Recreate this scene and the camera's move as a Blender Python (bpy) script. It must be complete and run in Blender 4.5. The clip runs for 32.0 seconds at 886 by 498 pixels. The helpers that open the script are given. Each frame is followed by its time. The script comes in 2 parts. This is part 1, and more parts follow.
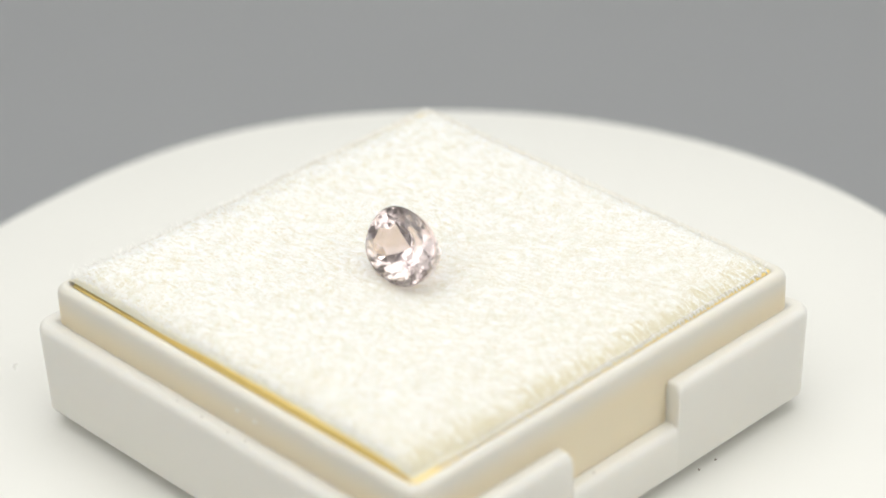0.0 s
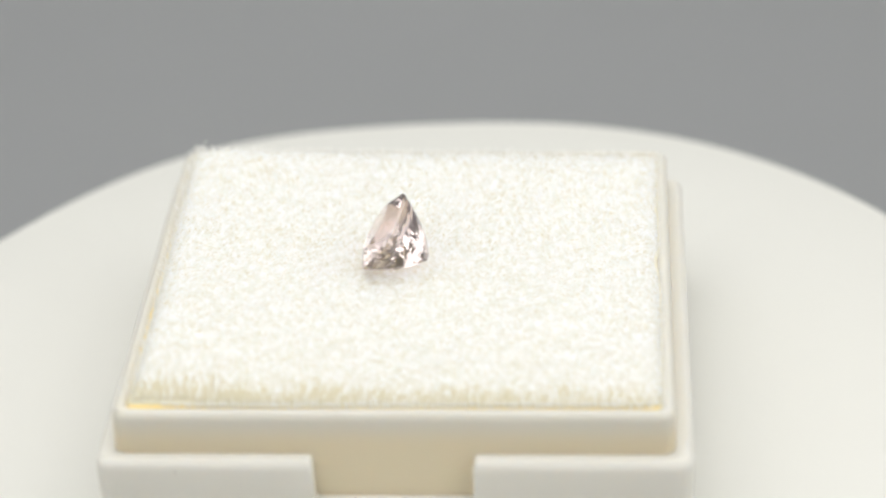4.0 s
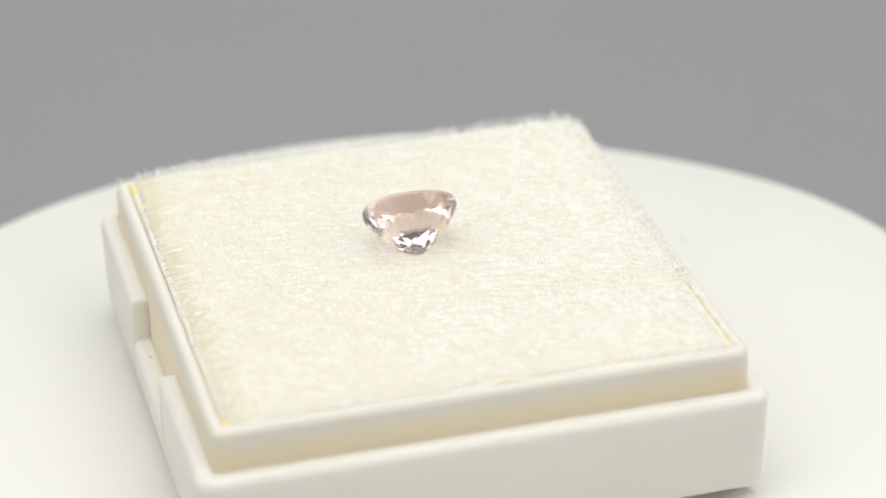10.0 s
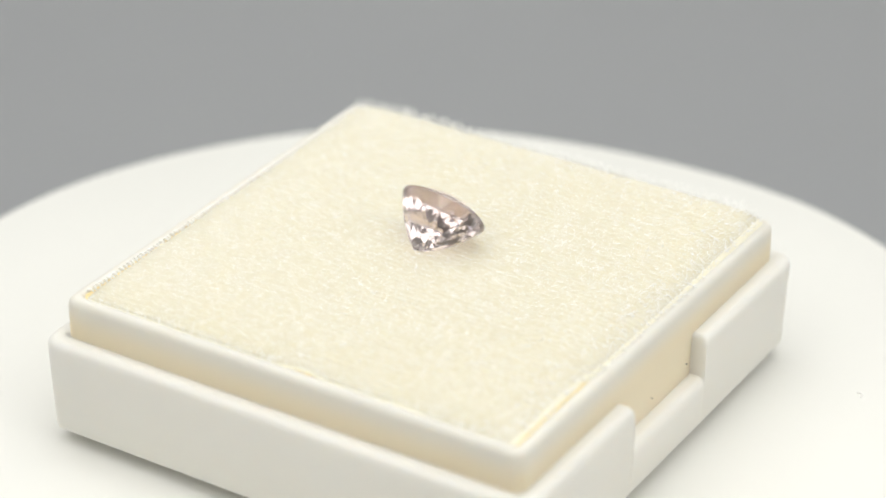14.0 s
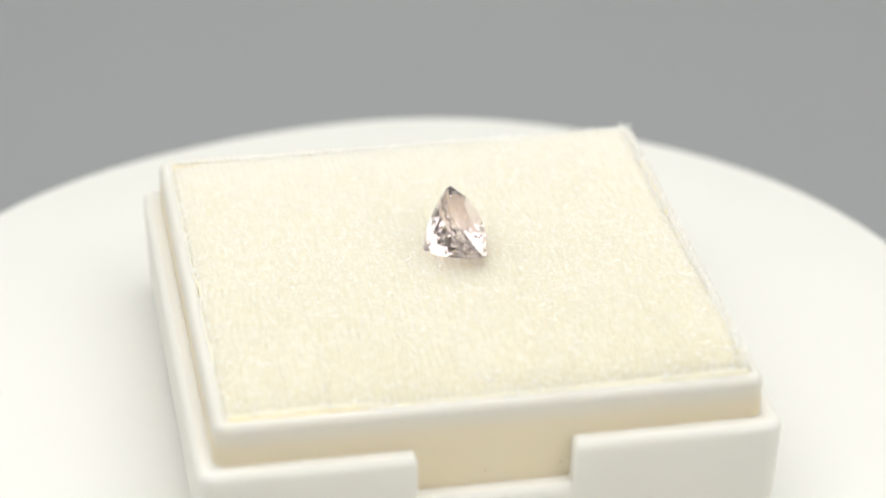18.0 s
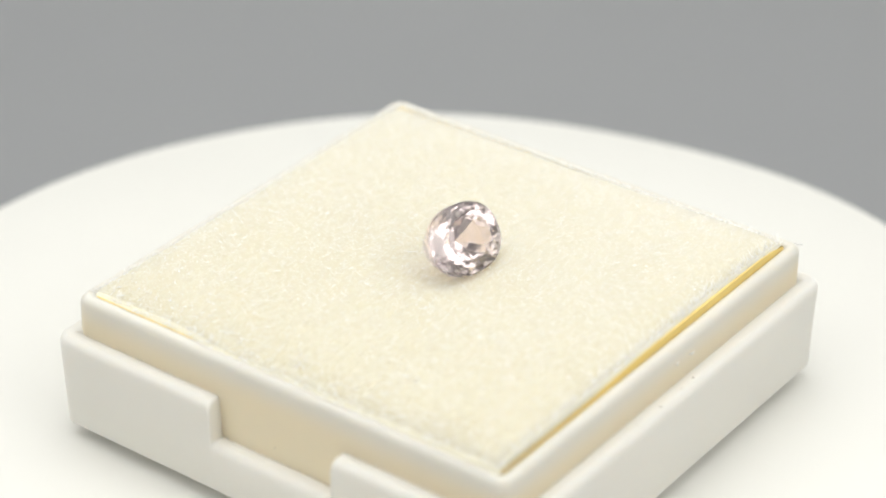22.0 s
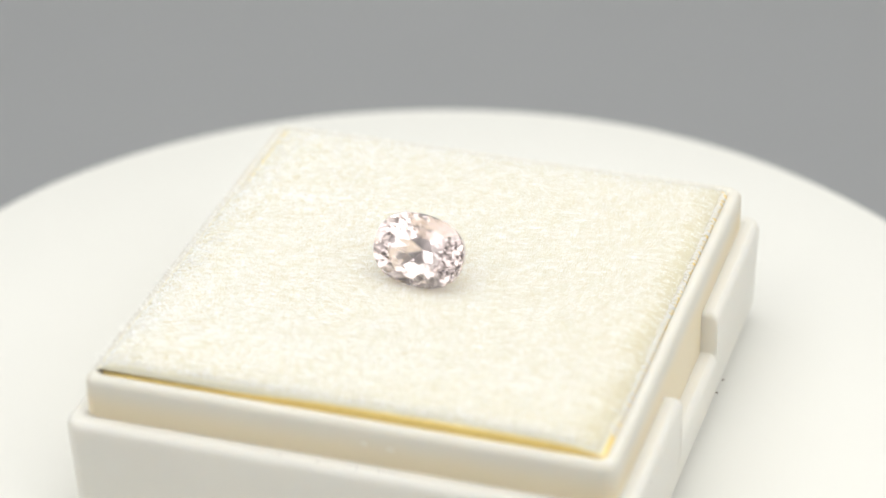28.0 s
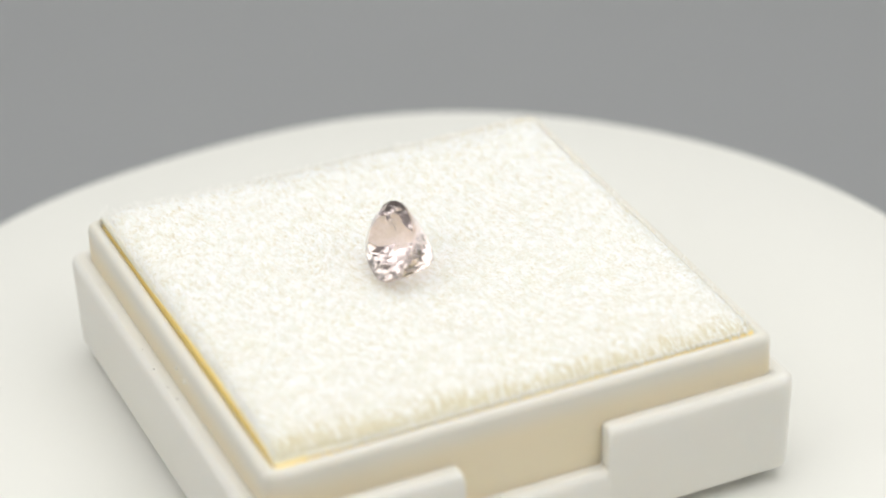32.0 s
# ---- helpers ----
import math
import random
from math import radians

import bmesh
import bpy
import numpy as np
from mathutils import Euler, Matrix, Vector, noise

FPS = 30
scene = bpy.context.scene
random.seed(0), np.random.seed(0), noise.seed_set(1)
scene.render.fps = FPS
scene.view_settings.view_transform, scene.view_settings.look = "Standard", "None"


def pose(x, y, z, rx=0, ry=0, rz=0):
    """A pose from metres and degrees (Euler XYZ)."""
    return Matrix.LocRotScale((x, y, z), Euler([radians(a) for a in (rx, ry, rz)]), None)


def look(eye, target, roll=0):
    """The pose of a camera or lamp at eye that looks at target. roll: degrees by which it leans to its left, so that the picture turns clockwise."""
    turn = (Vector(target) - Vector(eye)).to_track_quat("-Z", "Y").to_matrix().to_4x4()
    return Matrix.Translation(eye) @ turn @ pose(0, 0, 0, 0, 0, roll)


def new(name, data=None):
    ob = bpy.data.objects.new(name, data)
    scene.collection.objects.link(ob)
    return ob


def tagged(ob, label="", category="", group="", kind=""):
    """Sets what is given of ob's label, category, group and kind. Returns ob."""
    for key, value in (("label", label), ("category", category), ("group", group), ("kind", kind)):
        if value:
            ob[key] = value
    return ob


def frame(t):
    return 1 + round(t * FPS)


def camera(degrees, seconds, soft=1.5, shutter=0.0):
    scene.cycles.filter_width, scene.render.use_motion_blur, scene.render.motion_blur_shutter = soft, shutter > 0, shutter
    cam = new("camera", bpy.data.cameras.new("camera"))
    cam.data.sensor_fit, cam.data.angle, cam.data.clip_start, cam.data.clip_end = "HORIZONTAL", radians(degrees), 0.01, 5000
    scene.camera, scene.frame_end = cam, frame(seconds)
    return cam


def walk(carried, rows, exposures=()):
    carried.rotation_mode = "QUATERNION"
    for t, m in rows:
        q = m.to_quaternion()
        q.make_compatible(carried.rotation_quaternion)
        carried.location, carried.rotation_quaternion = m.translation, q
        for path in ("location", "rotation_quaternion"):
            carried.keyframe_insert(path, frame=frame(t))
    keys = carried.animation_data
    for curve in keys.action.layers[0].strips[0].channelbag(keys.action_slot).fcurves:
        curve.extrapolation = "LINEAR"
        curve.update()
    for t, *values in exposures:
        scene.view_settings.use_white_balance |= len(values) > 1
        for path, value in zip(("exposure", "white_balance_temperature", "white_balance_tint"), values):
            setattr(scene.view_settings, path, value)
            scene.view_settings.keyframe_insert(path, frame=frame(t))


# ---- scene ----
# ---------------------------------------------------------------- camera
MM = 0.001
SECONDS = 32.0
SPIN, T_FRONT = -11.875, 3.5          # degrees a second; notched side faces the camera at T_FRONT
cam = camera(18.505, SECONDS, soft=1.8)
cam.data.dof.use_dof = True
cam.data.dof.focus_distance = 0.1485
cam.data.dof.aperture_fstop = 31.0
EYE = pose(0, -127.639 * MM, 83.686 * MM, 90 - 30.235, 0, -0.395) @ pose(0, 0, 0, 0, 0, -0.608)
EXPOSURES = [(0, -0.18), (3, -0.26), (6, -0.27), (8, -0.23), (9, -0.18), (11, -0.13), (13, -0.08), (19, -0.06), (25, -0.07), (28, -0.10), (29, -0.12), (30.5, -0.18), (32, -0.24)]
walk(cam, [(0, EYE), (SECONDS, EYE)], EXPOSURES)


# ---------------------------------------------------------------- light
def area(name, eye, target, sx, sy, power, colour):
    lamp = bpy.data.lights.new(name, "AREA")
    lamp.shape, lamp.size, lamp.size_y, lamp.energy, lamp.color = "RECTANGLE", sx, sy, power, colour
    ob = new(name, lamp)
    ob.matrix_world = look(eye, target)
    return ob


area("panel_lamp_top", (0.0, 0.03, 0.42), (0, 0, 0), 0.60, 0.60, 2.02, (1.0, 0.996, 0.98))
# Unseen fill lamps, assumed, to brighten the front faces of the box.
area("fill_lamp_side", (-0.26, -0.20, 0.26), (0, 0, 0), 0.30, 0.30, 0.42, (1.0, 0.993, 0.975))
area("fill_lamp_side", (0.27, -0.20, 0.26), (0, 0, 0), 0.30, 0.30, 0.59, (1.0, 0.993, 0.975))
world = bpy.data.worlds.new("world")
scene.world = world
world.use_nodes = True
world.node_tree.nodes["Background"].inputs[0].default_value = (0.5, 0.52, 0.55, 1)
world.node_tree.nodes["Background"].inputs[1].default_value = 0.2


# ---------------------------------------------------------------- materials
def material(name, colour, rough=0.5, spec=0.5, var=0.04, scale=300.0, bump=0.0, bump_scale=2000.0, sss=0.0, radius=(1, 0.75, 0.5), sss_scale=0.001):
    m = bpy.data.materials.new(name)
    m.use_nodes = True
    nt = m.node_tree
    b = nt.nodes["Principled BSDF"]
    co = nt.nodes.new("ShaderNodeTexCoord")
    n1 = nt.nodes.new("ShaderNodeTexNoise")
    n1.inputs["Scale"].default_value, n1.inputs["Detail"].default_value = scale, 5
    nt.links.new(co.outputs["Object"], n1.inputs["Vector"])
    mix = nt.nodes.new("ShaderNodeMix")
    mix.data_type = "RGBA"
    mix.inputs[6].default_value = (*[max(0, c * (1 - var)) for c in colour], 1)
    mix.inputs[7].default_value = (*[min(1, c * (1 + var)) for c in colour], 1)
    nt.links.new(n1.outputs["Fac"], mix.inputs[0])
    nt.links.new(mix.outputs[2], b.inputs["Base Color"])
    b.inputs["Roughness"].default_value = rough
    b.inputs["Specular IOR Level"].default_value = spec
    if sss:
        b.inputs["Subsurface Weight"].default_value = sss
        b.inputs["Subsurface Radius"].default_value = radius
        b.inputs["Subsurface Scale"].default_value = sss_scale
    if bump:
        n2 = nt.nodes.new("ShaderNodeTexNoise")
        n2.inputs["Scale"].default_value, n2.inputs["Detail"].default_value = bump_scale, 4
        nt.links.new(co.outputs["Object"], n2.inputs["Vector"])
        bp = nt.nodes.new("ShaderNodeBump")
        bp.inputs["Strength"].default_value, bp.inputs["Distance"].default_value = bump, 0.0001
        nt.links.new(n2.outputs["Fac"], bp.inputs["Height"])
        nt.links.new(bp.outputs["Normal"], b.inputs["Normal"])
    return m


M_DISC = material("matt_white_disc", (0.805, 0.80, 0.752), 0.55, 0.3, 0.015, 60, 0.05, 900)
M_PLASTIC = material("milky_white_plastic", (0.83, 0.81, 0.745), 0.6, 0.3, 0.015, 150, 0.05, 700, sss=0.4, radius=(1.0, 0.92, 0.8), sss_scale=0.0014)
M_FRAME = material("translucent_cream_plastic", (0.77, 0.742, 0.66), 0.6, 0.3, 0.015, 150, 0.05, 700, sss=0.5, radius=(1.0, 0.9, 0.75), sss_scale=0.0010)
M_FOAM = material("amber_foam", (1.0, 0.76, 0.29), 0.8, 0.1, 0.06, 900, 0.2, 3000)
# Cream and white coats of one pile, painting its one-way sheen.
M_DULL_PILE = material("cream_dull_pile", (0.70, 0.65, 0.478), 0.9, 0.05, 0.015, 800, 0.10, 3000, sss=0.9, radius=(1.0, 0.95, 0.80), sss_scale=0.0014)
# Cut edge of the cloth, coloured paler to offset the shade along it.
M_HEM = material("brightened_cut_edge", (0.95, 0.91, 0.735), 0.9, 0.05, 0.03, 900, 0.10, 3000)
M_SHEEN_PILE = material("white_sheen_pile", (0.965, 0.962, 0.935), 0.55, 0.5, 0.01, 500, sss=0.9, radius=(1.0, 0.98, 0.92), sss_scale=0.0015)


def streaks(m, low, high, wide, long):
    """Creamier streaks drawn out along y, painting the shade between tufts of fibre."""
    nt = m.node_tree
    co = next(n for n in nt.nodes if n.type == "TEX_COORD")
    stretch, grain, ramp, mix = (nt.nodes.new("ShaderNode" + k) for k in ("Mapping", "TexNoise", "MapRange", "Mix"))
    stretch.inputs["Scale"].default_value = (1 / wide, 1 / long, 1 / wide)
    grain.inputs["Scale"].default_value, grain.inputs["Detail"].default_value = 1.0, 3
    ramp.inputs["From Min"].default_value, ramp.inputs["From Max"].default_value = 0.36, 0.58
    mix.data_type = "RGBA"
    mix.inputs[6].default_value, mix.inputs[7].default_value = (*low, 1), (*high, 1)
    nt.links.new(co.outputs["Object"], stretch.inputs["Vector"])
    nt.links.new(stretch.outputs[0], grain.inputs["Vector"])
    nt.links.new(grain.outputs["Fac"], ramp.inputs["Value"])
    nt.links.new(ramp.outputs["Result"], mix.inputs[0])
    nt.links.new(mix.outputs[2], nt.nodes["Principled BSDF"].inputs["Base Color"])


streaks(M_SHEEN_PILE, (0.86, 0.88, 0.83), (0.965, 0.985, 0.975), 0.00026, 0.0007)


def knit_rows(m, spacing):
    """Fine ribs of the knitted cloth, running along y."""
    nt = m.node_tree
    bp = next(n for n in nt.nodes if n.type == "BUMP")
    co = next(n for n in nt.nodes if n.type == "TEX_COORD")
    wave = nt.nodes.new("ShaderNodeTexWave")
    wave.bands_direction = "X"
    wave.inputs["Scale"].default_value = 0.31416 / spacing
    wave.inputs["Distortion"].default_value, wave.inputs["Detail"].default_value = 0.8, 2
    add = nt.nodes.new("ShaderNodeBump")
    add.inputs["Strength"].default_value, add.inputs["Distance"].default_value = 0.25, 0.0001
    nt.links.new(co.outputs["Object"], wave.inputs["Vector"])
    nt.links.new(wave.outputs["Fac"], add.inputs["Height"])
    nt.links.new(bp.outputs["Normal"], add.inputs["Normal"])
    nt.links.new(add.outputs["Normal"], nt.nodes["Principled BSDF"].inputs["Normal"])


def show_through(m, low, z0, z1):
    """Thin milky wall: cream where the amber foam behind it shows through, up to the foam's top."""
    nt = m.node_tree
    b = nt.nodes["Principled BSDF"]
    plain = b.inputs["Base Color"].links[0].from_socket
    co = next(n for n in nt.nodes if n.type == "TEX_COORD")
    cut, ramp, mix = nt.nodes.new("ShaderNodeSeparateXYZ"), nt.nodes.new("ShaderNodeMapRange"), nt.nodes.new("ShaderNodeMix")
    ramp.interpolation_type = "SMOOTHSTEP"
    ramp.inputs["From Min"].default_value, ramp.inputs["From Max"].default_value = z0, z1
    mix.data_type = "RGBA"
    mix.inputs[6].default_value = (*low, 1)
    nt.links.new(co.outputs["Object"], cut.inputs[0])
    nt.links.new(cut.outputs["Z"], ramp.inputs["Value"])
    nt.links.new(ramp.outputs["Result"], mix.inputs[0])
    nt.links.new(plain, mix.inputs[7])
    nt.links.new(mix.outputs[2], b.inputs["Base Color"])


show_through(M_FRAME, (0.86, 0.75, 0.545), 0.0062, 0.0080)
knit_rows(M_DULL_PILE, 0.0004)
M_FUZZ = material("loose_white_fibre", (0.965, 0.955, 0.91), 0.8, 0.1, 0.02, 500)
M_GREY = material("grey_backdrop_paper", (0.320, 0.327, 0.330), 0.9, 0.1, 0.06, 6)
M_DARK = material("dim_reflected_wall", (0.15, 0.15, 0.155), 0.9, 0.1, 0.05, 4)
M_BOUNCE = material("white_bounce_fabric", (0.86, 0.86, 0.85), 0.9, 0.1, 0.03, 20)
M_TABLE = material("pale_tabletop", (0.5, 0.49, 0.47), 0.6, 0.2, 0.05, 15)
M_SPECK = material("brown_speck", (0.16, 0.11, 0.07), 0.9, 0.1)
M_LINT = material("white_lint", (0.92, 0.91, 0.88), 0.7, 0.2)


def gem_material(name, rough):
    m = bpy.data.materials.new(name)
    m.use_nodes = True
    nt = m.node_tree
    b = nt.nodes["Principled BSDF"]
    co = nt.nodes.new("ShaderNodeTexCoord")
    n = nt.nodes.new("ShaderNodeTexNoise")
    n.inputs["Scale"].default_value = 350
    nt.links.new(co.outputs["Object"], n.inputs["Vector"])
    mix = nt.nodes.new("ShaderNodeMix")
    mix.data_type = "RGBA"
    mix.inputs[6].default_value = (1.0, 0.84, 0.875, 1)
    mix.inputs[7].default_value = (1.0, 0.87, 0.79, 1)
    nt.links.new(n.outputs["Fac"], mix.inputs[0])
    nt.links.new(mix.outputs[2], b.inputs["Base Color"])
    b.inputs["Roughness"].default_value = rough
    b.inputs["IOR"].default_value = 1.66
    b.inputs["Transmission Weight"].default_value = 0.97
    return m


M_GEM = gem_material("pale_pink_gemstone", 0.0)
M_GIRDLE = gem_material("frosted_pink_girdle", 0.25)


# ---------------------------------------------------------------- mesh helpers
def mesh_from(name, verts, faces, mat, smooth=False):
    me = bpy.data.meshes.new(name)
    me.from_pydata(verts, [], faces)
    me.materials.append(mat)
    if smooth:
        me.polygons.foreach_set("use_smooth", [True] * len(me.polygons))
    me.update()
    return me


def solid(name, me, parent=None, label=""):
    ob = new(name, me)
    if parent:
        ob.parent = parent
    if label:
        ob["label"] = label
    return ob


def fix_normals(me):
    bm = bmesh.new()
    bm.from_mesh(me)
    bmesh.ops.remove_doubles(bm, verts=bm.verts, dist=1e-7)
    bmesh.ops.recalc_face_normals(bm, faces=bm.faces)
    bm.to_mesh(me)
    bm.free()
    return me


def rounded_square(half, r, corner=8, side=1):
    """Points of a square with round corners, counter-clockwise; side: pieces of each straight side."""
    pts = []
    for k in range(4):
        turn = Matrix.Rotation(radians(90 * k), 3, "Z")
        line = [Vector((-(half - r) + 2 * (half - r) * i / side, -half, 0)) for i in range(1, side)]
        arc = [Vector((half - r + r * math.sin(radians(90 * i / corner)), -(half - r) - r * math.cos(radians(90 * i / corner)), 0)) for i in range(corner + 1)]
        pts += [tuple((turn @ p).xy) for p in line + arc]
    return pts


def loft(name, rings, mat, close=False, caps=True, smooth=True):
    """Closed rings of equal length joined one after the other."""
    n = len(rings[0])
    verts = [p for ring in rings for p in ring]
    faces = []
    for k in range(len(rings) - (0 if close else 1)):
        a, b = k * n, ((k + 1) % len(rings)) * n
        for i in range(n):
            j = (i + 1) % n
            faces.append((a + i, a + j, b + j, b + i))
    if caps and not close:
        faces.append(tuple(range(n - 1, -1, -1)))
        faces.append(tuple(range((len(rings) - 1) * n, len(rings) * n)))
    return fix_normals(mesh_from(name, verts, faces, mat, smooth))


def sharp_by_angle(me, degrees):
    me.set_sharp_from_angle(angle=radians(degrees))
    return me


# ---------------------------------------------------------------- setting: assumed photo tent round the turntable, out of view
def box_mesh(name, x0, x1, y0, y1, z0, z1, mat):
    v = [(x, y, z) for x in (x0, x1) for y in (y0, y1) for z in (z0, z1)]
    f = [(0, 1, 3, 2), (4, 6, 7, 5), (0, 4, 5, 1), (2, 3, 7, 6), (0, 2, 6, 4), (1, 5, 7, 3)]
    return fix_normals(mesh_from(name, v, f, mat))


def setting(name, x0, x1, y0, y1, z0, z1, mat, label):
    return tagged(new(name, box_mesh(name, x0, x1, y0, y1, z0, z1, mat)), label, "", "", "structure")


FLOOR_Z = -0.045
setting("floor", -0.5, 0.5, -0.5, 0.5, FLOOR_Z - 0.02, FLOOR_Z, M_TABLE, "pale matt tabletop under the turntable")
# Unseen walls and ceiling, added to bounce light onto box and gem.
setting("wall_west", -0.36, -0.34, -0.34, 0.44, FLOOR_Z, 0.46, M_BOUNCE, "unseen white fabric wall, assumed, to bounce light")
setting("wall_east", 0.34, 0.36, -0.34, 0.44, FLOOR_Z, 0.46, M_BOUNCE, "unseen white fabric wall, assumed, to bounce light")
# Added wall, toned grey to be mirrored as the gem's dark facets.
setting("wall_south", -0.36, 0.36, -0.36, -0.34, FLOOR_Z, 0.46, M_DARK, "unseen grey wall behind the viewer, added for dark reflections in the gem")
setting("wall_north", -0.36, 0.36, 0.44, 0.46, FLOOR_Z, 0.46, M_BOUNCE, "unseen white fabric wall, assumed, to bounce light")
setting("ceiling", -0.36, 0.36, -0.36, 0.46, 0.46, 0.48, M_BOUNCE, "unseen white fabric ceiling, assumed, to bounce light")


def backdrop():
    prof = [(-0.30, FLOOR_Z + 0.001)]
    prof += [(0.30 + 0.12 * math.sin(radians(a)), FLOOR_Z + 0.121 - 0.12 * math.cos(radians(a))) for a in range(0, 91, 10)]
    prof += [(0.42, 0.45)]
    verts = [(x, y, z) for y, z in prof for x in (-0.335, 0.335)]
    faces = [(2 * i, 2 * i + 1, 2 * i + 3, 2 * i + 2) for i in range(len(prof) - 1)]
    me = mesh_from("backdrop", verts, faces, M_GREY, True)
    ob = tagged(new("backdrop", me), "smooth mid-grey paper sweep curving up behind the turntable", "", "", "structure")
    mod = ob.modifiers.new("thick", "SOLIDIFY")
    mod.thickness = 0.0008
    return ob


backdrop()

# ---------------------------------------------------------------- turning things
TILT = pose(0, 0, 0, -0.276, 0, 0) @ pose(0, 0, 0, 0, -1.349, 0)
BOX = pose(-0.729 * MM, -0.519 * MM, 0, 0, 0, 2.194)
PAD = BOX @ pose(0, 0, -0.25 * MM)


def spin(t):
    return pose(0, 0, 0, 0, 0, SPIN * (t - T_FRONT)) @ TILT


# -- turntable
def disc_edge(a):
    """Radius of the slightly uneven, hand-trimmed rim, by angle."""
    r = 34.53 + 0.29 * math.cos(a) + 0.24 * math.sin(a) - 0.33 * math.cos(2 * a) + 0.34 * math.sin(2 * a)
    r += 0.17 * math.cos(3 * a) - 0.115 * math.cos(4 * a) - 0.127 * math.sin(4 * a)
    r += 0.11 * math.cos(6 * a) + 0.15 * math.sin(7 * a) - 0.137 * math.sin(8 * a)
    r += 0.3 * math.exp(-((math.degrees(a) % 360 - 195) / 14) ** 2)
    return r * MM


def turntable():
    base = new("turntable")
    n = 240
    rings = []
    for inset, z in ((0.9, -3.2), (0.15, -3.1), (0.0, -2.9), (0.0, -0.35), (0.10, -0.12), (0.32, 0.0), (14, 0.0), (30, 0.0)):
        rings.append([((disc_edge(2 * math.pi * i / n) - inset * MM) * math.cos(2 * math.pi * i / n),
                       (disc_edge(2 * math.pi * i / n) - inset * MM) * math.sin(2 * math.pi * i / n), z * MM) for i in range(n)])
    solid("platter", sharp_by_angle(loft("platter", rings, M_DISC), 40), base)
    ring = lambda r, z: [(r * MM * math.cos(2 * math.pi * i / 64), r * MM * math.sin(2 * math.pi * i / 64), z * MM) for i in range(64)]
    solid("foot", sharp_by_angle(loft("foot", [ring(27, -43.8), ring(28, -43.2), ring(28, -8), ring(26, -3.2)], M_DISC), 40), base)
    return tagged(base, "round matt white turntable with a hand-trimmed rim, turning slowly", "turntable")


# -- gem box
S_FRAME, Z_FRAME, S_TRAY, Z_TRAY, NOTCH, Z_NOTCH = 14.2, 8.17, 15.18, 5.85, 4.05, 3.33


def stations(half, r):
    """Way round the tray: points on the sides with extra ones at the finger notches, and round corners."""
    out = []
    for k in range(4):
        turn = Matrix.Rotation(radians(90 * k), 3, "Z")
        edge = [-NOTCH + e for e in (-0.45, -0.25, -0.12, -0.05, -0.01, 0.0, 0.015, 0.05, 0.2)]
        xs = [-half + r + 0.01, -8, -6] + edge + [-2, 0]
        xs = xs + [-x for x in reversed(xs[:-1])]
        for x in xs:
            p = turn @ Vector((x, -half, 0))
            out.append((p.x, p.y, turn @ Vector((0, -1, 0)), abs(x) if k in (0, 2) else 9.0))
        for i in range(1, 10):
            a = radians(-90 + 9 * i)
            p = turn @ Vector((half - r + r * math.cos(a), -(half - r) + r * math.sin(a), 0))
            out.append((p.x, p.y, turn @ Vector((math.cos(a), math.sin(a), 0)), 9.0))
    return out


def tray_mesh():
    rings = []
    for x, y, nrm, along in stations(S_TRAY, 1.0):
        top = Z_NOTCH + (Z_TRAY - Z_NOTCH) * float(np.interp(along - NOTCH, (-0.2, -0.05, -0.015, 0.0, 0.01, 0.05, 0.12, 0.25), (0, 0.02, 0.1, 0.5, 0.86, 0.94, 0.98, 1)))
        ring = []
        for inset, z in ((3.0, 0.18), (0.40, 0.18), (0.27, 0.22), (0.20, 0.34), (0.03, top - 0.75), (0.03, top - 0.45), (0.08, top - 0.26), (0.2, top - 0.1), (0.38, top - 0.01), (0.55, top), (0.8, top - 0.005), (0.96, top - 0.03), (1.5, top - 0.06), (3.0, 1.2)):
            if min(abs(nrm.x), abs(nrm.y)) > 1e-4:
                inset = min(inset, 0.97)
            ring.append(((x - nrm.x * inset) * MM, (y - nrm.y * inset) * MM, z * MM))
        rings.append(ring)
    me = sharp_by_angle(loft("tray", rings, M_PLASTIC, close=True), 55)
    for p in me.polygons:
        p.use_smooth = p.normal.z < 0.995
    return me


def ring_wall(name, prof, mat):
    """A square wall; profile rows: half width, corner radius, height."""
    rings = [[(x * MM, y * MM, z * MM) for x, y in rounded_square(h, rr)] for h, rr, z in prof]
    return sharp_by_angle(loft(name, rings, mat, close=True), 50)


def gem_box():
    base = new("gem_box")
    solid("tray", tray_mesh(), base, "milky white plastic tray with two finger notches")
    feet = [[(x * MM, y * MM, z * MM) for x, y in rounded_square(h, 0.6)] for h, z in ((12.6, -0.695), (12.6, 0.20))]
    solid("foot", loft("foot", feet, M_PLASTIC, smooth=False), base)
    z = Z_FRAME
    foot = Z_TRAY - 0.045
    prof = ((S_FRAME, 0.05, 1.0), (S_FRAME, 0.05, foot), (S_FRAME, 0.7, foot + 0.004), (S_FRAME, 0.7, z - 0.48), (14.14, 0.66, z - 0.24), (14.0, 0.6, z - 0.07), (13.83, 0.5, z), (13.65, 0.4, z - 0.02), (13.51, 0.35, z - 0.1), (13.45, 0.3, z - 0.3), (13.45, 0.3, 1.0))
    solid("inner_frame", ring_wall("inner_frame", prof, M_FRAME), base, "raised milky plastic rim")
    return tagged(base, "square milky white plastic gem box without its lid, with finger notches", "gem box")


# -- velvet pad in the box
GEM_AT = (-2.015, -0.476)


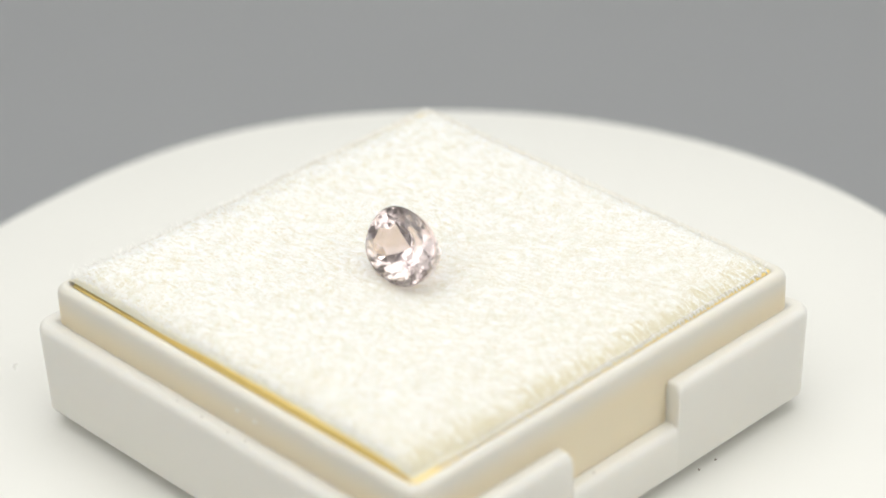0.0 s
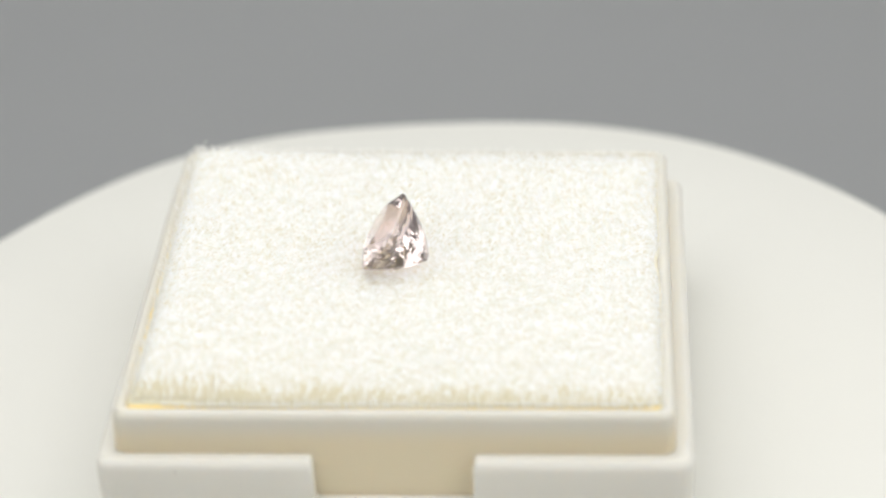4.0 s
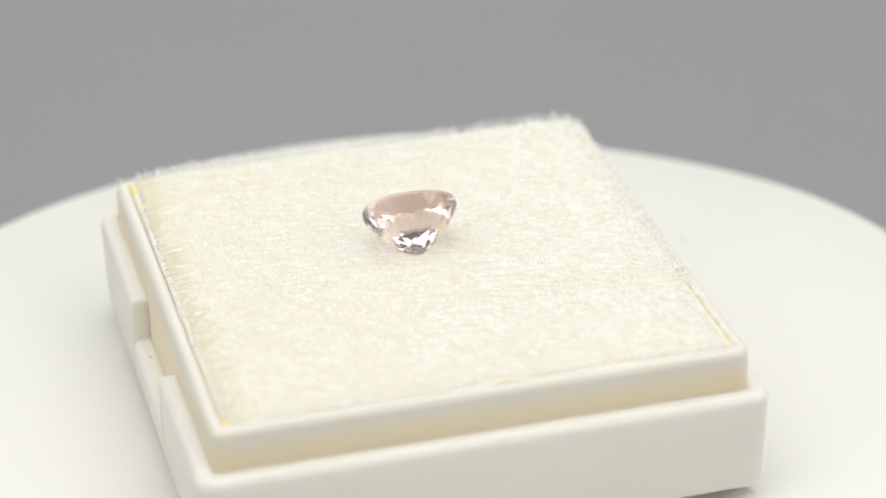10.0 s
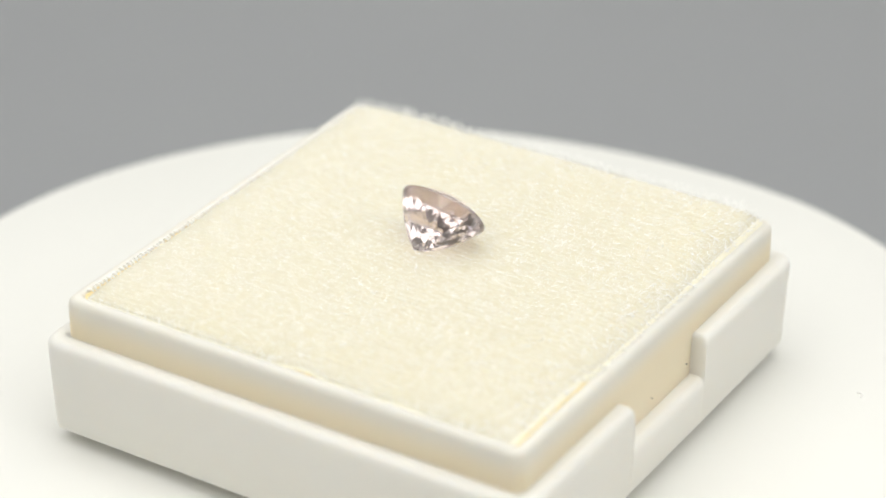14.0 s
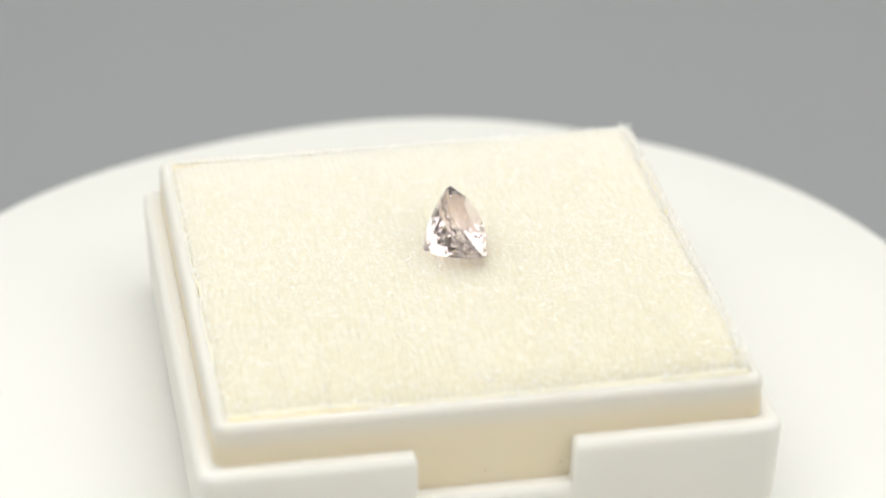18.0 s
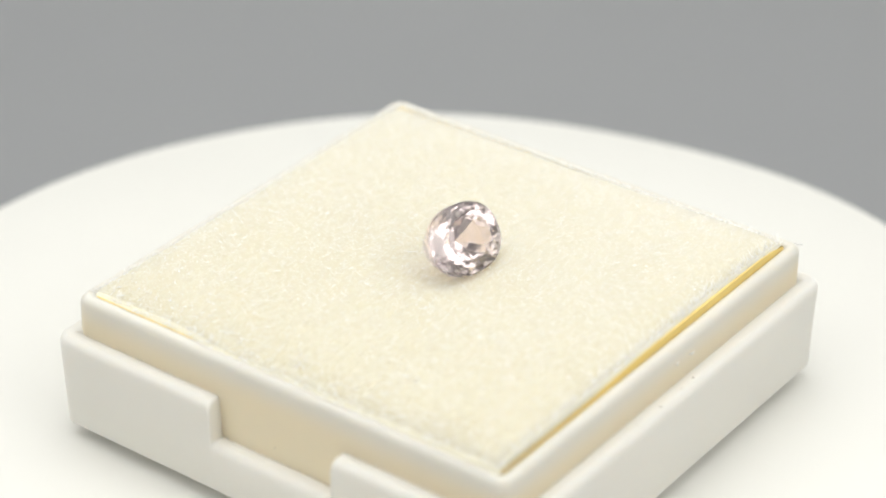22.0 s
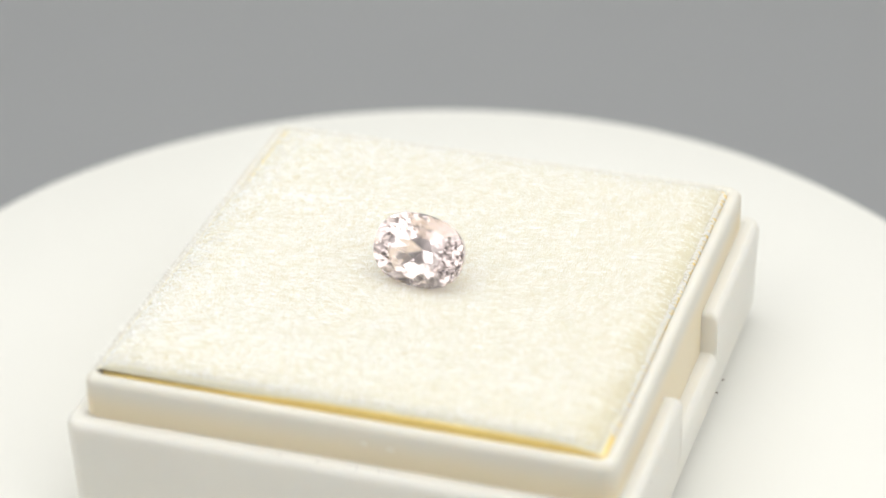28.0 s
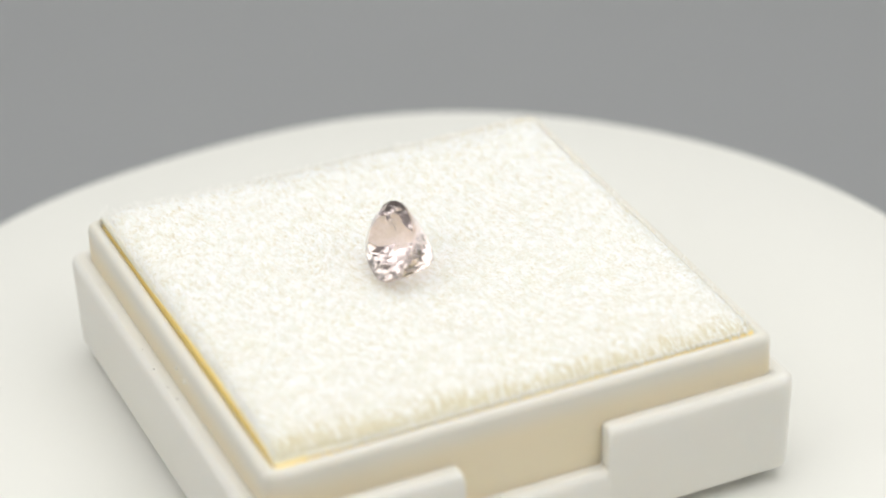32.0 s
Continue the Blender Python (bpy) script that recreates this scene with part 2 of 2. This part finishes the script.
def pad_top(x, y):
    """Height of the pad's backing: slightly domed, rolled down along -y, and propped up along its -x side."""
    dome = 0.47 * (1 - np.abs(x / 13.6) ** 10) * (1 - np.abs(y / 13.6) ** 8)
    west, corner = np.maximum(0, x + 13.4), np.maximum(0, y + 13.4)
    prop = np.exp(-west / 4.0) * (1 - 0.76 * np.exp(-west / 1.7)) * (1 - 0.7 * np.exp(-np.maximum(0, 13.4 - y) / 0.6)) * (1 - 0.85 * np.exp(-corner / 0.8)) * (0.70 + 0.55 * np.exp((y - 13.4) / 6.0))
    return 8.40 + dome + 0.18 * (0.5 - x / 26.8) + prop - 0.16 * np.exp(-corner / 0.8)


def gap_west(y):
    return 0.03 + 0.09 * np.exp(-((y + 5.0) / 6.0) ** 2)


def gap_east(y):
    return 0.24 * np.maximum(0, np.sin(y * 0.9 + 1.0)) * np.maximum(0, np.sin(y * 0.31 + 0.5))


def gap_south(x):
    return 0.04 + 0.15 / (1 + np.exp((x + 10.0) * 5))


def gap_north(x):
    return 0.22 / (1 + np.exp((5.5 - x) * 2.5))


def pad_point(u, v):
    """A place on the pad from 0..1 across and along."""
    x, y = -13.43 + 26.86 * u, -13.43 + 26.86 * v
    x0, x1, y0, y1 = -13.45 + gap_west(y), 13.68 - 1.4 * gap_east(y), -13.45 + gap_south(x), 13.74 - 1.55 * gap_north(x)
    return x0 + (x1 - x0) * u, y0 + (y1 - y0) * v


def velvet_pad():
    base = new("velvet_pad")
    slab = []
    for h, z, follow in ((13.42, 1.3, 0), (13.44, 7.4, 0), (13.44, 8.30, 1), (13.2, 8.30, 1), (11.8, 8.0, 0)):
        slab.append([(x * MM, y * MM, (z + follow * 0.45 * math.exp(-((x + 13.4) / 3.5) ** 2) * (1 - math.exp(-max(0, 13.4 - abs(y)) / 0.8)) * (1 - 0.7 / (1 + math.exp((5.0 - y) / 1.5)))) * MM) for x, y in rounded_square(h, 0.3, 8, 24)])
    solid("foam_core", sharp_by_angle(loft("foam_core", slab, M_FOAM), 40), base, "amber yellow foam core showing at the edges")
    solid("plush", plush_mesh(541), base, "brushed white plush, its sheen painted white and cream by tuft side")
    ob = solid("fuzz", pile_mesh(1300, 0.014, "fuzz", M_FUZZ), base, "loose white fuzz")
    ob["kind"] = "stuff"
    ob = solid("nap", pile_mesh(480, 0.034, "nap", M_FUZZ, nap=True), base, "flat white nap, thickest along one edge")
    ob["kind"] = "stuff"
    ob = solid("fringe", pile_mesh(1700, 0.015, "fringe", M_FUZZ, fringe=True), base, "ragged white cut edge of the plush")
    ob["kind"] = "stuff"
    stitches(base)
    return tagged(base, "white velvet pad, sheen painted in white and cream, with amber foam at its edges", "pad")


def stitch_mesh():
    """One small loop of yarn of the cloth's bound edge."""
    rings = []
    for i in range(9):
        a = math.pi * i / 8
        c = Vector((0, -0.15 * math.cos(a), 0.13 * math.sin(a)))
        out = Vector((0, -math.cos(a), math.sin(a)))
        rings.append([tuple((c + Vector((1, 0, 0)) * 0.065 * math.cos(b) + out * 0.05 * math.sin(b)) * MM) for b in (0, 1.05, 2.09, 3.14, 4.19, 5.24)])
    return loft("stitch", rings, M_FUZZ)


def stitches(parent):
    """The row of loops along the pad's -y edge."""
    rng = random.Random(8)
    me = stitch_mesh()
    x = -11.6
    while x < 13.0:
        ob = solid("stitch", me, parent)
        ob.matrix_basis = pose(x * MM, (-13.36 + rng.uniform(-0.03, 0.03)) * MM, (8.41 + rng.uniform(-0.03, 0.04)) * MM, rng.uniform(-12, 12), 0, rng.uniform(-25, 25))
        x += rng.uniform(0.24, 0.36)


def brushed(x, y, rng):
    """Which way the pile lies at a place: bearing from +y and rise, in radians."""
    count = len(x)
    wander = 0.30 * np.sin(x * 0.55 + 1.3 * np.sin(y * 0.4)) + 0.25 * np.sin(y * 0.8 + 0.6 * x + 2.0) + rng.normal(0, 0.28, count)
    rise = 0.52 + 0.07 * np.sin(0.9 * x + 1.7) * np.sin(0.7 * y) + rng.normal(0, 0.07, count)
    return wander, np.clip(rise, 0.2, 1.1)


def plush_mesh(n):
    """The pad's upper side: fine rows of brushed plush, its sheen painted in: white slopes up to the tips, cream behind
    them.
    """
    rng = np.random.default_rng(5)
    m = 3 * n - 2
    v, u = np.meshgrid(np.linspace(0, 1, m), np.linspace(0, 1, n), indexing="ij")
    step = 26.86 / (m - 1)
    gx, gy = -13.43 + 26.86 * u, -13.43 + 26.86 * v

    def rough(cells, seed, along=0):
        """Smooth random values, about -1 to 1, with a given number of cells across and along."""
        along = along or cells
        r = np.random.default_rng(seed).normal(0, 0.6, (along + 2, cells + 2))
        a, b = v * along, u * cells
        i0, j0 = np.minimum(a.astype(int), along - 1), np.minimum(b.astype(int), cells - 1)
        fa, fb = a - i0, b - j0
        fa, fb = fa * fa * (3 - 2 * fa), fb * fb * (3 - 2 * fb)
        return (r[i0, j0] * (1 - fa) + r[i0 + 1, j0] * fa) * (1 - fb) + (r[i0, j0 + 1] * (1 - fa) + r[i0 + 1, j0 + 1] * fa) * fb

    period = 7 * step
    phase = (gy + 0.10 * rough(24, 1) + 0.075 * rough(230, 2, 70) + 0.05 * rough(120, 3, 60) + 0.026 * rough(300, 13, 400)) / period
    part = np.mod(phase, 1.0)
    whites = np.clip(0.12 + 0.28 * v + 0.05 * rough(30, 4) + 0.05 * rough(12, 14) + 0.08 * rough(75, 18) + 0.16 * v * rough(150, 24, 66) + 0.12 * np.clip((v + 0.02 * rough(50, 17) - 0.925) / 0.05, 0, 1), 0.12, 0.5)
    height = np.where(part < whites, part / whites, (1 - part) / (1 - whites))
    lay = np.clip(1.15 - 1.3 * v, 0.25, 1)
    height = height * (0.050 + 0.007 * rough(130, 6, 60) + 0.004 * rough(40, 7)) + 0.010 * rough(60, 8)
    height += 0.006 * np.sin(gy * 14.3 + 0.5 * rough(30, 19)) * lay + 0.007 * rough(105, 15, 80) + 0.007 * rough(110, 10, 44)
    x, y = pad_point(u, v)
    near = np.hypot(x - GEM_AT[0], y - GEM_AT[1])
    z = pad_top(x, y) + height * np.where(near < 2.0, 0.4 + 0.3 * near, 1.0)
    rim = np.minimum(1 - u, np.minimum(v, 1 - v)) * 26.86
    z -= 0.12 * np.clip(1 - rim / 0.35, 0, 1) ** 2 + (0.06 + 0.14 * (1 - u)) * np.clip(1 - (1 - v) * 26.86 / 0.8, 0, 1) ** 2
    z[:, 0] = np.minimum(z[:, 0], 8.58)
    z[:, -1], z[0], z[-1] = np.minimum(z[:, -1], 8.43), np.minimum(z[0], 8.34), np.minimum(z[-1], 8.44)
    verts = np.stack([x, y, z], -1).reshape(-1, 3) * MM
    k = (np.arange(m - 1)[:, None] * n + np.arange(n - 1)[None, :]).ravel()
    faces = np.stack([k, k + 1, k + n + 1, k + n], -1)
    me = bpy.data.meshes.new("plush")
    me.from_pydata(verts.tolist(), [], faces.tolist())
    me.materials.append(M_DULL_PILE)
    me.materials.append(M_SHEEN_PILE)
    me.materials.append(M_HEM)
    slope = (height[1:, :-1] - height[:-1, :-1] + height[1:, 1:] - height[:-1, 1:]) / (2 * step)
    # Cream band along the -y edge paints the shaded flank of the pile.
    edge_fade = np.clip((gy + 13.3) / 2.6, 0, 1) + 0.12 * rough(170, 9, 20) + 0.40 * rough(480, 12, 60) + 0.10 * rough(14, 22)
    white = (slope > 0.25) & (edge_fade[1:, 1:] > 0.28)
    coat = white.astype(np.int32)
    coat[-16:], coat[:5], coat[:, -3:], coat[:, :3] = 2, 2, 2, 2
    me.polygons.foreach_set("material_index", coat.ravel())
    me.polygons.foreach_set("use_smooth", np.ones(len(faces), dtype=bool))
    me.update()
    return me


def pile_mesh(count, size, name, mat, fringe=False, nap=False):
    """Short loose fibres that stand a little clear of the plush."""
    rng = np.random.default_rng(11)
    u, v = rng.uniform(0.002, 0.998, count), rng.uniform(0.002, 0.998, count)
    if fringe:
        side, deep = rng.integers(0, 6, count), 0.012 * rng.uniform(0, 1, count) ** 2 + 0.001
        u = np.where(side < 3, deep, np.where(side == 3, 1 - deep, u))
        v = np.where(side == 4, deep, np.where(side == 5, 1 - deep, v))
    elif nap:
        v = 1 - np.where(rng.uniform(0, 1, count) < 0.72, 0.07 * (1 - v) ** 1.5, 0.75 * (1 - v) ** 1.6)
    else:
        v = 1 - 0.6 * (1 - v)
    x, y = pad_point(u, v)
    wander, rise = brushed(x, y, rng)
    wander, rise = wander * 1.6, rise * rng.uniform(0.6, 1.7, count)
    length = rng.uniform(0.22, 0.5, count)
    if fringe:
        wander, rise, length = rng.uniform(-3.1, 3.1, count), rng.uniform(0.5, 1.5, count), rng.uniform(0.12, 0.34, count) * np.where(u < 0.02, 2.0, 1.0)
    if nap:
        rise, length = rng.uniform(0.05, 0.35, count), rng.uniform(0.12, 0.4, count)
    wide = rng.uniform(0.6, 1.2, count) * size
    z = pad_top(x, y) + 0.03
    ahead = np.stack([np.sin(wander) * np.cos(rise), np.cos(wander) * np.cos(rise), np.sin(rise)], -1)
    side = np.stack([np.cos(wander), -np.sin(wander), np.zeros(count)], -1)
    up = np.cross(side, ahead)
    root = np.stack([x, y, z], -1)
    verts = np.zeros((count, 8, 3))
    for level, (s, taper) in enumerate(((0.0, 1.0), (1.0, 0.6))):
        for k, (a, b) in enumerate(((-1, -1), (1, -1), (1, 1), (-1, 1))):
            verts[:, level * 4 + k] = root + ahead * (length * s)[:, None] + side * (wide * taper * a)[:, None] + up * (wide * 0.4 * taper * b)[:, None]
    quads = np.array([(4, 5, 1, 0), (5, 6, 2, 1), (6, 7, 3, 2), (7, 4, 0, 3), (7, 6, 5, 4)])
    faces = (quads[None] + 8 * np.arange(count)[:, None, None]).reshape(-1, 4)
    me = bpy.data.meshes.new(name)
    v = (verts.reshape(-1, 3) * MM).astype(np.float32)
    me.vertices.add(len(v))
    me.vertices.foreach_set("co", v.ravel())
    me.loops.add(faces.size)
    me.loops.foreach_set("vertex_index", faces.ravel().astype(np.int32))
    me.polygons.add(len(faces))
    me.polygons.foreach_set("loop_start", np.arange(0, faces.size, 4, dtype=np.int32))
    me.polygons.foreach_set("use_smooth", np.ones(len(faces), dtype=bool))
    me.materials.append(mat)
    me.update(calc_edges=True)
    return me


# -- gemstone
def gem_outline(a, q=2.3):
    c, s = math.cos(a), math.sin(a)
    return math.copysign(abs(c) ** (2 / q), c), math.copysign(abs(s) ** (2 / q), s)


def gemstone():
    L, W, crown, pav = 2.604, 1.949, 0.54, 2.80
    pts = []

    def ring(k, n, off, z, across=0):
        for i in range(n):
            u, v = gem_outline(2 * math.pi * (i + off) / n)
            pts.append((L * k * u, W * (across or k) * v, z))

    ring(0.60, 8, 0.5, crown)
    ring(0.62, 8, 0.0, crown * 0.96)
    ring(0.83, 16, 0.5, crown * 0.55)
    ring(1.0, 32, 0.0, 0.09)
    ring(1.0, 32, 0.0, -0.09)
    ring(0.86, 16, 0.0, -0.74, 0.85)
    ring(0.66, 16, 0.5, -1.50, 0.62)
    ring(0.42, 12, 0.0, -2.20, 0.34)
    pts.extend([(-0.28, 0, -pav), (0.28, 0, -pav)])
    bm = bmesh.new()
    for p in pts:
        bm.verts.new([c * MM for c in p])
    bmesh.ops.convex_hull(bm, input=bm.verts)
    bmesh.ops.dissolve_limit(bm, angle_limit=radians(2.5), verts=bm.verts, edges=bm.edges)
    bmesh.ops.recalc_face_normals(bm, faces=bm.faces)
    base = new("gemstone")
    shares = {"table": [], "crown": [], "girdle": [], "pavilion": []}
    for f in bm.faces:
        z = f.calc_center_median().z / MM
        shares["table" if f.normal.z > 0.99 else "girdle" if abs(f.normal.z) < 0.02 else "crown" if z > 0 else "pavilion"].append([tuple(v.co) for v in f.verts])
    bm.free()
    for name, polys in shares.items():
        verts = list(dict.fromkeys(c for poly in polys for c in poly))
        ob = solid(name, mesh_from(name, verts, [tuple(verts.index(c) for c in poly) for poly in polys], M_GIRDLE if name == "girdle" else M_GEM), base)
        ob.visible_shadow = name != "pavilion"          # clear stone: lets the light through to the pad
    return tagged(base, "faceted oval pale pink gemstone lying tilted on the pad", "gemstone")


# -- dust, dark dents and lint
def speck_mesh(name, size, mat, seed):
    rng = random.Random(seed)
    bm = bmesh.new()
    bmesh.ops.create_icosphere(bm, subdivisions=1, radius=size * MM)
    for v in bm.verts:
        v.co *= rng.uniform(0.6, 1.2)
        v.co.z *= 0.6
    me = bpy.data.meshes.new(name)
    bm.to_mesh(me)
    bm.free()
    me.materials.append(mat)
    return me


def dust_dent_speck(seed, size=0.06):
    return tagged(new("dust_dent_speck", speck_mesh("dust_dent_speck", size, M_SPECK, seed)), "tiny dark brown speck, dust on the white plastic and shaded dents in the pad", "dust", "specks of dust")


def lint_mesh(name, length, radius, bend):
    rings = []
    for i in range(7):
        s = i / 6
        c = Vector((length * (s - 0.5), bend * math.sin(math.pi * s), radius))
        rings.append([tuple((c + Vector((0, radius * math.cos(a), radius * math.sin(a)))) * MM) for a in (0, 1.26, 2.51, 3.77, 5.03)])
    return loft(name, rings, M_LINT)


def lint(length, bend):
    return tagged(new("lint", lint_mesh("lint", length, 0.04, bend)), "short white thread of lint caught on the box", "lint", "threads of lint")


GEM = pose(GEM_AT[0] * MM, GEM_AT[1] * MM, 10.597 * MM, 0, 0, -92.38) @ pose(0, 0, 0, 56.99) @ pose(0, 0, 0, 0, 0, -5.086)

TURNING = [(turntable(), pose(0, 0, -0.7 * MM)), (gem_box(), BOX), (velvet_pad(), PAD), (gemstone(), GEM)]
# The last two are dark specks for the shade in small pad dents.
for k, (x, y, z, size) in enumerate(((-2.0, -14.6, 3.33, 0.06), (-11.0, -15.15, 5.3, 0.05), (-14.8, 1.1, 5.85, 0.05), (-14.75, -0.94, 5.85, 0.05), (-14.65, -2.2, 5.85, 0.06),
                                     (-3.55, 14.22, 4.19, 0.06), (0.41, 14.22, 4.13, 0.05), (6.2, -14.75, -0.68, 0.09), (7.5, -14.8, -0.68, 0.08), (-14.7, 3.2, 5.85, 0.04),
                                     (-2.84, 2.04, 8.76, 0.045), (-4.48, 1.75, 8.78, 0.04))):
    TURNING.append((dust_dent_speck(k, size), BOX @ pose(x * MM, y * MM, z * MM)))
for x, y, z, turn, length, bend in ((-14.21, -2.6, 7.0, 70, 0.35, 0.10), (-13.95, -13.95, 8.17, 20, 0.5, 0.12), (-14.22, -1.2, 7.05, 80, 0.25, 0.06), (-13.0, 20.6, -0.7, 40, 0.5, 0.2)):
    TURNING.append((lint(length, bend), BOX @ pose(x * MM, y * MM, z * MM, 0, 0, turn)))


# ---------------------------------------------------------------- motion of the turning things
def motions():
    step = 0.2
    times = [round(i * step, 3) for i in range(int(SECONDS / step) + 1)]
    for thing, base in TURNING:
        walk(thing, [(t, spin(t) @ base) for t in times])


motions()
